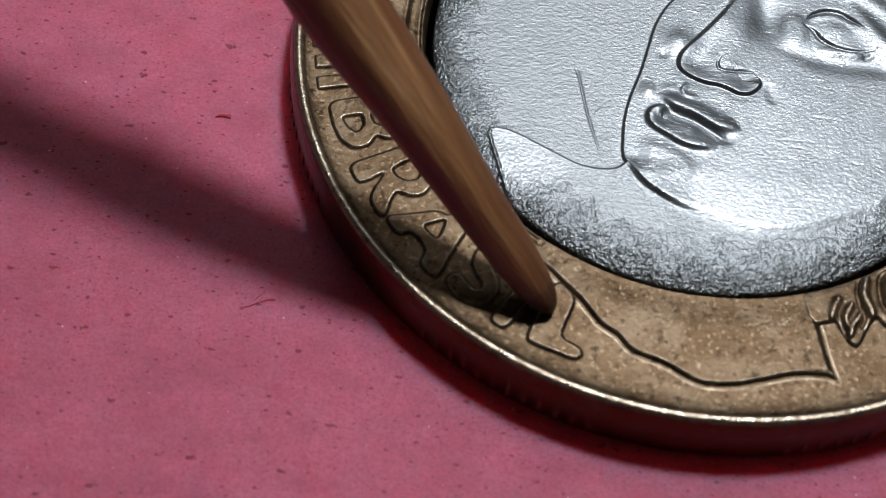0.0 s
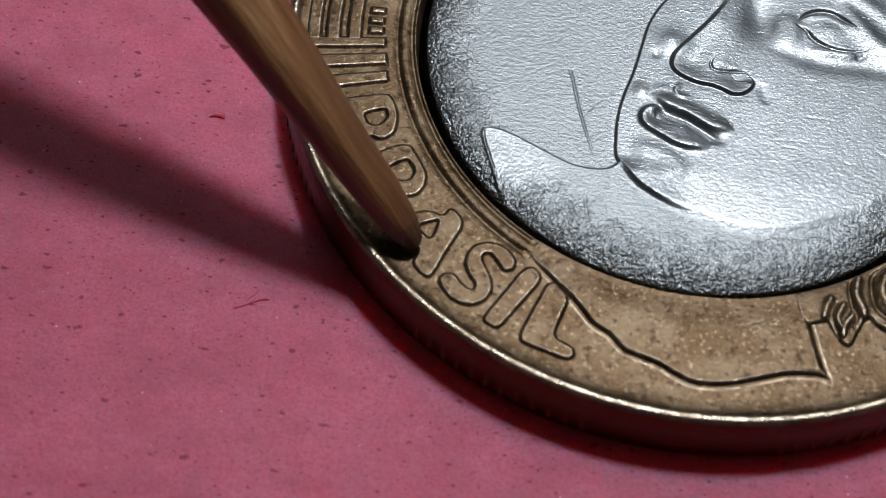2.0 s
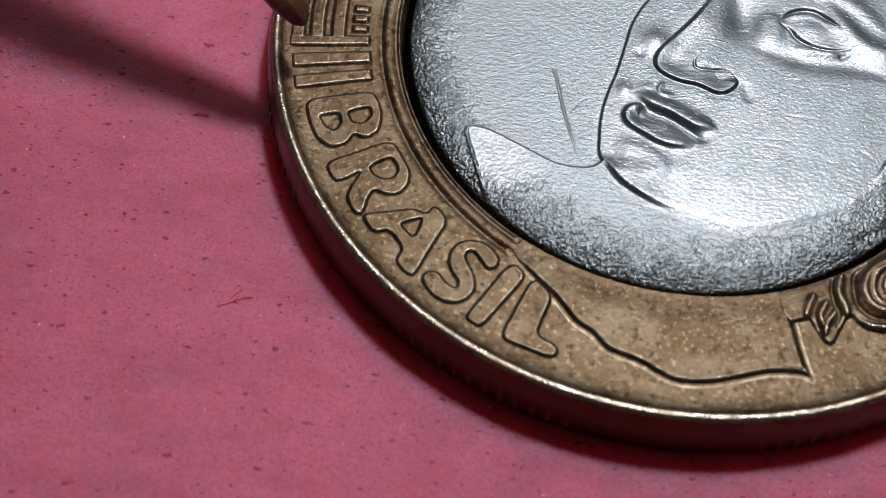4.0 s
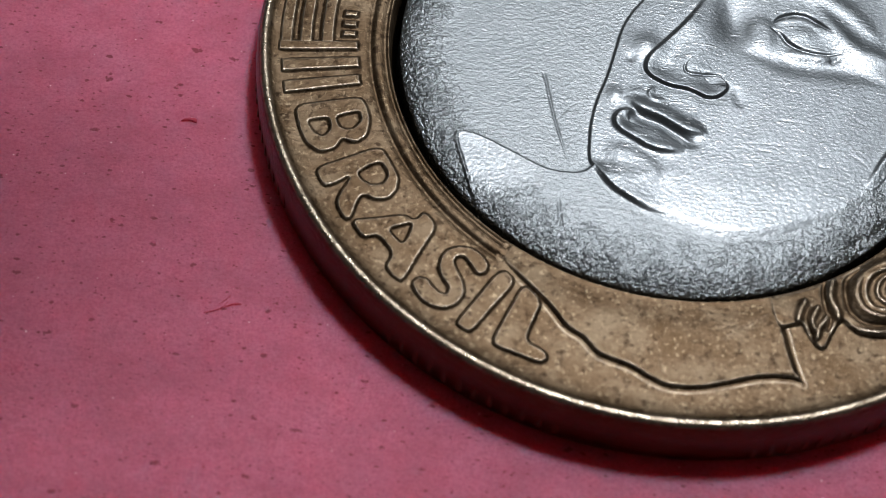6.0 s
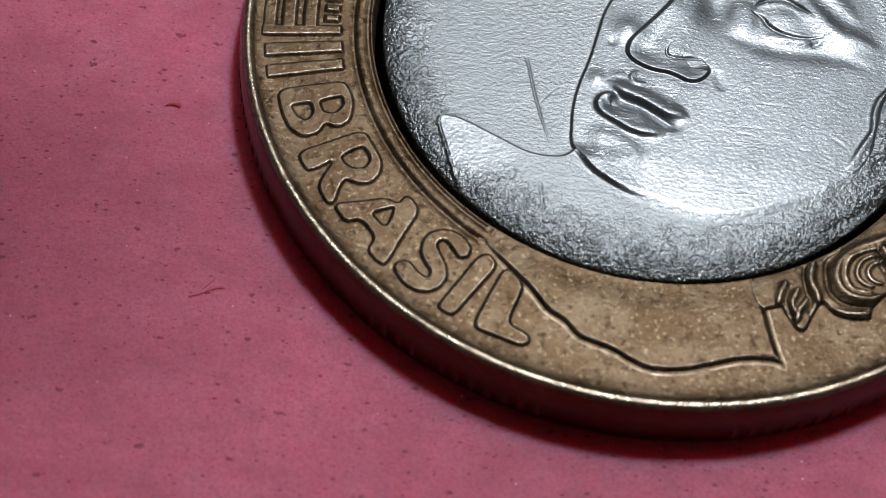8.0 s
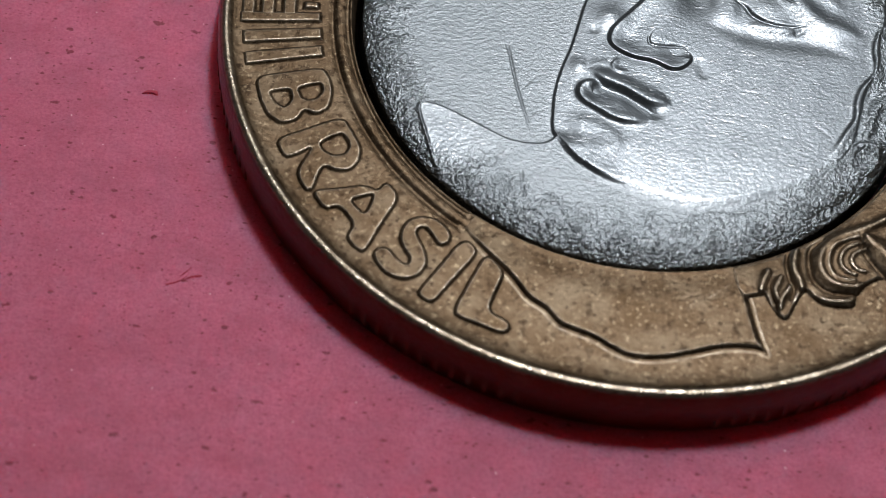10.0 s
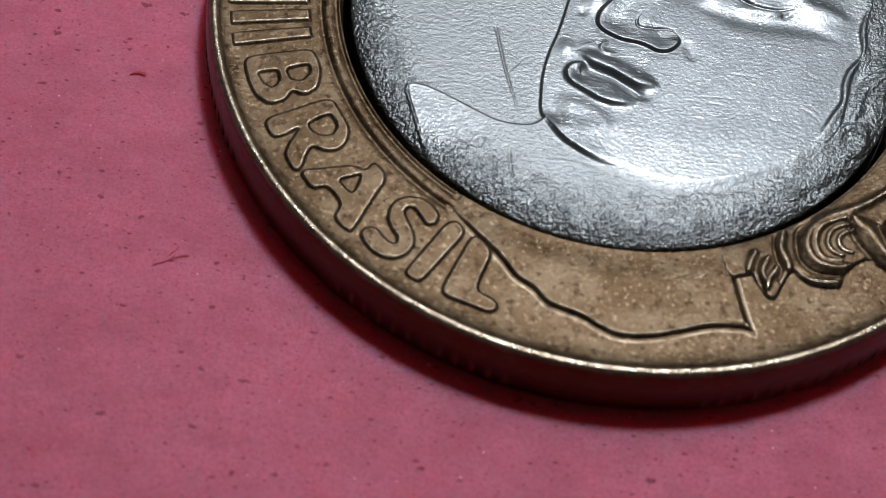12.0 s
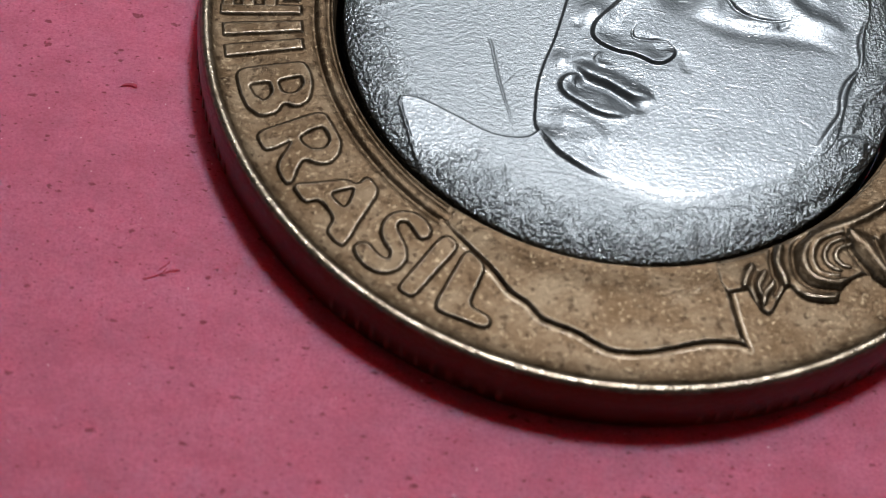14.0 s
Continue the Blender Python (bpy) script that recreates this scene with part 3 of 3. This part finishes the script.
    z -= bead([(1.60, -1.12), (1.37, -0.91), (1.10, -0.90), (0.70, -0.95), (0.46, -0.96), (0.28, -0.89), (0.24, -0.67), (0.36, -0.40)], 0.05, 0.045)
    z += bead([(1.3, 2.4), (0.95, 1.0), (0.6, -0.1), (0.4, -0.75), (0.5, -1.35)], 0.6, 0.075)
    z += 0.075 * np.exp(-((x + 1.0) / 0.42) ** 2 - ((y - 0.02) / 0.42) ** 2)
    z -= 0.03 * np.exp(-(np.hypot(x + 1.48, y + 0.52) / 0.16) ** 2)
    z -= bead([(1.85, -1.2), (1.95, -1.7), (2.05, -2.1)], 0.16, 0.025)
    # lips and chin
    z += ledge([(-1.74, -2.12), (-1.40, -2.25), (-1.10, -2.47), (-0.75, -2.60), (-0.46, -2.73), (-0.17, -2.90), (0.10, -3.05), (0.38, -3.17), (0.78, -3.16), (1.0, -3.1)], 0.34, 0.15, 0.12)
    z -= ledge([(-1.45, -2.62), (-1.30, -2.70), (-0.94, -2.86), (-0.49, -3.00), (-0.14, -3.21), (0.22, -3.46), (0.49, -3.62), (0.88, -3.66)], 0.16, 0.17, 0.085)
    z += ledge([(-1.0, -2.80), (-1.36, -2.68), (-1.60, -2.69), (-1.80, -2.82), (-1.87, -3.06), (-1.80, -3.27), (-1.58, -3.46), (-1.22, -3.67), (-0.87, -3.88), (-0.50, -3.98), (-0.03, -3.98), (0.25, -3.9)], 0.30, 0.105, 0.12)
    z += bead([(-1.4, -3.15), (-0.75, -3.45), (-0.15, -3.75), (0.3, -3.9)], 0.30, 0.06)
    z += ledge([(-2.30, -4.22), (-1.79, -4.22), (-1.35, -4.32), (-0.95, -4.54), (-0.68, -4.86), (-0.4, -5.1)], 0.30, 0.9, 0.045)
    z += ledge([(-0.66, -1.55), (-0.86, -1.83), (-0.83, -2.00), (-0.66, -2.11), (-0.33, -2.07)], 0.12, 0.07, 0.035)
    z += bead([(-1.62, -1.95), (-1.3, -1.85), (-0.97, -1.80)], 0.14, 0.02)
    z += 0.05 * np.exp(-(np.hypot(x + 1.95, (y + 2.02) * 0.9) / 0.24) ** 2)
    # eye
    z -= bead([(3.15, 1.50), (3.28, 1.66), (3.51, 1.82), (3.88, 1.94), (4.26, 1.89), (4.53, 1.71), (4.80, 1.49), (5.04, 1.30)], 0.075, 0.085)
    z -= bead([(3.05, 1.26), (3.36, 1.06), (3.58, 0.76), (3.94, 0.53), (4.40, 0.40), (4.86, 0.39), (5.32, 0.50)], 0.07, 0.085)
    z -= bead([(4.92, 0.08), (5.12, 0.18), (5.32, 0.33)], 0.10, 0.03)
    z += 0.04 * np.exp(-(np.hypot(x - 4.1, (y - 1.15) * 1.3) / 0.5) ** 2)
    z += bead([(3.25, 1.44), (3.6, 1.62), (4.0, 1.68), (4.4, 1.55), (4.75, 1.2)], 0.12, 0.02)
    z += bead([(3.45, 0.34), (3.8, 0.25), (4.25, 0.23), (4.7, 0.22), (4.95, 0.28)], 0.22, 0.055)
    z += bead([(4.62, 2.35), (4.95, 1.75), (5.35, 1.15), (5.9, 0.62), (6.6, 0.42), (7.1, 0.2)], 0.36, 0.09)
    z += 0.05 * np.exp(-(np.hypot(x - 2.72, (y - 1.0) * 0.72) / 0.44) ** 4)
    z -= 0.11 * np.exp(-(np.hypot((x - 1.85), (y - 1.4) * 0.6) / 0.55) ** 2)
    z -= bead([(2.1, 0.20), (3.2, -0.08), (4.1, -0.2), (5.0, -0.2), (5.9, -0.30), (6.8, -0.63)], 0.36, 0.06)
    z += bead([(2.6, 2.6), (4.0, 3.0), (5.4, 2.4), (6.6, 1.2)], 0.35, 0.06)
    # scratches and nicks on the cheek
    for line in (((3.1, -2.40), (3.6, -2.42), (4.32, -2.46)), ((2.05, -3.44), (2.8, -3.38), (3.6, -3.40)), ((5.4, -3.46), (5.7, -3.62), (6.0, -3.86)), ((5.6, 1.98), (5.9, 1.93), (6.25, 1.85)),
                 ((2.4, -3.66), (2.7, -3.64), (3.0, -3.66)), ((5.6, -2.0), (5.8, -2.2), (6.0, -2.3)), ((4.3, -3.95), (4.6, -4.05), (4.8, -4.02)), ((2.9, -4.25), (3.2, -4.12), (3.4, -4.0))):
        z -= bead(line, 0.035, 0.006)
    # hair strands and the curl under the ear
    z += ledge([(7.95, 1.9), (7.92, 0.97), (7.57, -0.02), (7.57, -0.82), (7.49, -1.29), (7.07, -1.80), (6.85, -2.39), (6.77, -3.06), (6.44, -3.65), (6.05, -4.34), (5.8, -4.6)], 0.20, 0.10, 0.08)
    z += ledge([(8.5, -1.1), (8.31, -1.52), (7.86, -2.14), (7.47, -2.53), (7.26, -3.22), (7.06, -3.57), (6.9, -3.75)], 0.12, 0.24, 0.10)
    z += bead([(6.55, -4.75), (6.61, -4.42), (6.77, -4.04), (7.22, -3.91), (7.46, -4.22), (7.30, -4.70), (6.81, -4.92), (6.5, -4.8)], 0.13, 0.10)
    z += bead([(7.4, -3.75), (7.75, -3.9), (8.2, -3.7)], 0.15, 0.08)
    z -= 0.06 * np.exp(-(np.hypot(x - 7.02, y + 4.42) / 0.15) ** 2)
    z -= bead([(5.3, -6.7), (5.61, -6.48), (6.15, -6.07), (6.86, -5.61), (7.59, -5.06)], 0.16, 0.07)
    for k in range(4):
        z += bead([(8.85 - 0.1 * k, 0.4 - 0.8 * k), (8.45 - 0.12 * k, -0.1 - 0.8 * k), (8.6 - 0.16 * k, -0.7 - 0.8 * k)], 0.10, 0.06)
    # scratches in the field
    z -= bead([(-4.30, -1.35), (-4.16, -1.64), (-3.81, -3.08), (-3.24, -4.90)], 0.04, 0.03)
    z -= bead([(-3.52, -6.05), (-3.47, -6.6), (-3.33, -7.2)], 0.045, 0.025)
    z -= bead([(-3.8, -3.3), (-3.3, -2.6), (-2.9, -2.4)], 0.045, 0.012)
    return z, np.maximum(smooth(inside, -0.3, 0.15) * (1 - smooth(r, 7.2, 7.8)), smoothed)


def core_mesh():
    rings, steps, top = 360, 1350, 1.67
    r = np.r_[0.02, np.linspace(0.045, 8.87, rings)]
    a = np.arange(steps) * 2 * np.pi / steps
    rr, aa = np.meshgrid(r, a, indexing="ij")
    x, y = (rr * np.cos(aa)).ravel(), (rr * np.sin(aa)).ravel()
    height, worn = relief_of(x, y)
    z = top + height
    low = z[-steps:]
    skirt = [np.c_[w * np.cos(a), w * np.sin(a), np.maximum(low - drop, 0.06)] for w, drop in ((8.90, 0.04), (8.91, 0.10), (8.91, 0.25), (9.0, 3.0))]
    co = np.concatenate([np.c_[x, y, z], *skirt]) * MM
    i, k = np.meshgrid(np.arange(len(r) + 3), np.arange(steps), indexing="ij")
    j = (k + 1) % steps
    quads = np.stack([i * steps + k, (i + 1) * steps + k, (i + 1) * steps + j, i * steps + j], -1).reshape(-1, 4)
    me = bpy.data.meshes.new("core")
    me.vertices.add(len(co))
    me.vertices.foreach_set("co", co.ravel())
    me.loops.add(quads.size)
    me.loops.foreach_set("vertex_index", quads.ravel().astype(np.int32))
    me.polygons.add(len(quads))
    me.polygons.foreach_set("loop_start", np.arange(0, quads.size, 4, dtype=np.int32))
    me.polygons.foreach_set("use_smooth", np.ones(len(quads), bool))
    me.update(calc_edges=True)
    me.validate()
    worn = np.concatenate([worn, np.zeros(4 * steps)])
    me.attributes.new("worn", "FLOAT", "POINT").data.foreach_set("value", worn.astype(np.float32))
    return me


part("core", core_mesh(), STEEL, coin, "frosted silver-grey steel core with a raised head")


# ---------------------------------------------------------------- the toothpick
def stick_mesh(name, low, high, rings, steps=36, foot=True, head=True):
    """A stretch of the tapered, slightly whittled stick between two heights over its tip."""
    verts, faces = [(0, 0, low)], []
    for i in range(rings):
        h = low + (high - low) * (i / (rings - 1)) ** 1.8
        rad = float(np.interp(h, (0.0, 0.15, 0.5, 1.0, 2.0, 4.0, 6.0, 8.0, 10.0, 12.0, 16.0, 65.0), (0.12, 0.29, 0.45, 0.56, 0.68, 0.79, 0.93, 1.05, 1.19, 1.29, 1.42, 1.5)))
        for k in range(steps):
            a = 2 * math.pi * k / steps
            flat = 1.0 - 0.07 * max(0.0, math.cos(3 * a + 0.6)) + 0.025 * math.sin(0.9 * h + 2.0 * math.sin(a)) * min(1.0, h / 3) + 0.014 * math.sin(7 * a + 1.0 + 0.15 * h) + 0.008 * math.sin(13 * a - 0.3 * h)
            verts.append((rad * flat * math.cos(a), rad * flat * math.sin(a), h))
    verts.append((0, 0, high))
    for k in range(steps):
        if foot:
            faces.append((0, 1 + (k + 1) % steps, 1 + k))
        if head:
            faces.append((len(verts) - 1, 1 + (rings - 1) * steps + k, 1 + (rings - 1) * steps + (k + 1) % steps))
    for i in range(rings - 1):
        for k in range(steps):
            j = (k + 1) % steps
            faces.append((1 + i * steps + k, 1 + i * steps + j, 1 + (i + 1) * steps + j, 1 + (i + 1) * steps + k))
    return mesh_of(name, verts, faces)


def toothpick():
    ob = tagged(new("toothpick"), "brown wooden toothpick with a blunt, darkened tip", "toothpick")
    part("shaft", stick_mesh("shaft", 0.8, 90.0, 90, foot=False), WOOD, ob)
    part("tip", stick_mesh("tip", 0.0, 0.8, 14, head=False), TIP, ob, "darkened, frayed wooden tip")
    return ob


pick = toothpick()

# seconds, tip x y z in mm, way of the shaft from the tip
PICK = [
    (0.0, -4.52, -10.42, 2.00, -0.630, 0.482, 0.609),
    (0.2, -4.58, -10.38, 2.00, -0.631, 0.490, 0.601),
    (0.3, -4.62, -10.40, 2.00, -0.632, 0.495, 0.597),
    (0.4, -4.61, -10.35, 2.00, -0.632, 0.500, 0.592),
    (0.6, -5.00, -10.55, 2.00, -0.633, 0.509, 0.583),
    (0.7, -5.75, -10.42, 2.00, -0.634, 0.513, 0.578),
    (0.8, -6.40, -10.12, 2.00, -0.635, 0.518, 0.573),
    (1.0, -6.42, -10.19, 2.00, -0.635, 0.527, 0.564),
    (1.2, -6.40, -10.24, 2.00, -0.635, 0.521, 0.570),
    (1.3, -6.82, -10.05, 2.00, -0.635, 0.518, 0.573),
    (1.4, -7.55, -9.48, 2.00, -0.635, 0.514, 0.577),
    (1.5, -7.95, -9.48, 2.00, -0.634, 0.511, 0.580),
    (1.6, -8.12, -9.48, 2.00, -0.634, 0.505, 0.586),
    (1.8, -8.25, -9.38, 2.00, -0.633, 0.493, 0.597),
    (2.0, -8.39, -8.72, 2.00, -0.632, 0.480, 0.608),
    (2.2, -8.42, -8.20, 2.00, -0.641, 0.490, 0.591),
    (2.4, -8.45, -8.45, 2.00, -0.650, 0.500, 0.572),
    (2.5, -8.50, -8.52, 2.00, -0.654, 0.505, 0.563),
    (2.6, -8.55, -8.05, 2.00, -0.653, 0.490, 0.578),
    (2.7, -9.75, -4.91, 3.30, -0.652, 0.478, 0.588),
    (2.8, -11.27, -4.68, 3.80, -0.651, 0.466, 0.599),
    (3.0, -11.38, -5.64, 3.80, -0.650, 0.443, 0.617),
    (3.2, -10.35, -6.98, 2.60, -0.645, 0.448, 0.619),
    (3.5, -10.70, -5.60, 2.30, -0.630, 0.420, 0.650),
    (3.9, -11.20, -3.60, 2.90, -0.630, 0.430, 0.640),
    (4.4, -17.00, 3.00, 14.00, -0.630, 0.450, 0.630),
    (4.9, -8.38, 3.76, 36.00, -0.140, 0.320, 0.937),
    (5.3, -4.38, 5.76, 45.00, -0.140, 0.320, 0.937),
    (7.0, -4.48, 5.66, 45.30, -0.140, 0.320, 0.937),
    (8.7, -4.58, 5.56, 45.60, -0.140, 0.320, 0.937),
    (9.3, -25.00, 22.00, 60.00, -0.680, 0.450, 0.580),
    (10.0, -70.00, 40.00, 22.00, -0.800, 0.550, 0.250),
    (10.5, -80.00, 42.00, 1.32, -0.820, 0.570, 0.000),
    (14.0, -80.00, 42.00, 1.32, -0.820, 0.570, 0.000),
]


def motions():
    rows = []
    for t, x, y, z, wx, wy, wz in PICK:
        turn = Vector((wx, wy, wz)).to_track_quat("Z", "Y").to_matrix().to_4x4()
        rows.append((t, Matrix.Translation((x * MM, y * MM, z * MM)) @ turn))
    walk(pick, rows)


motions()
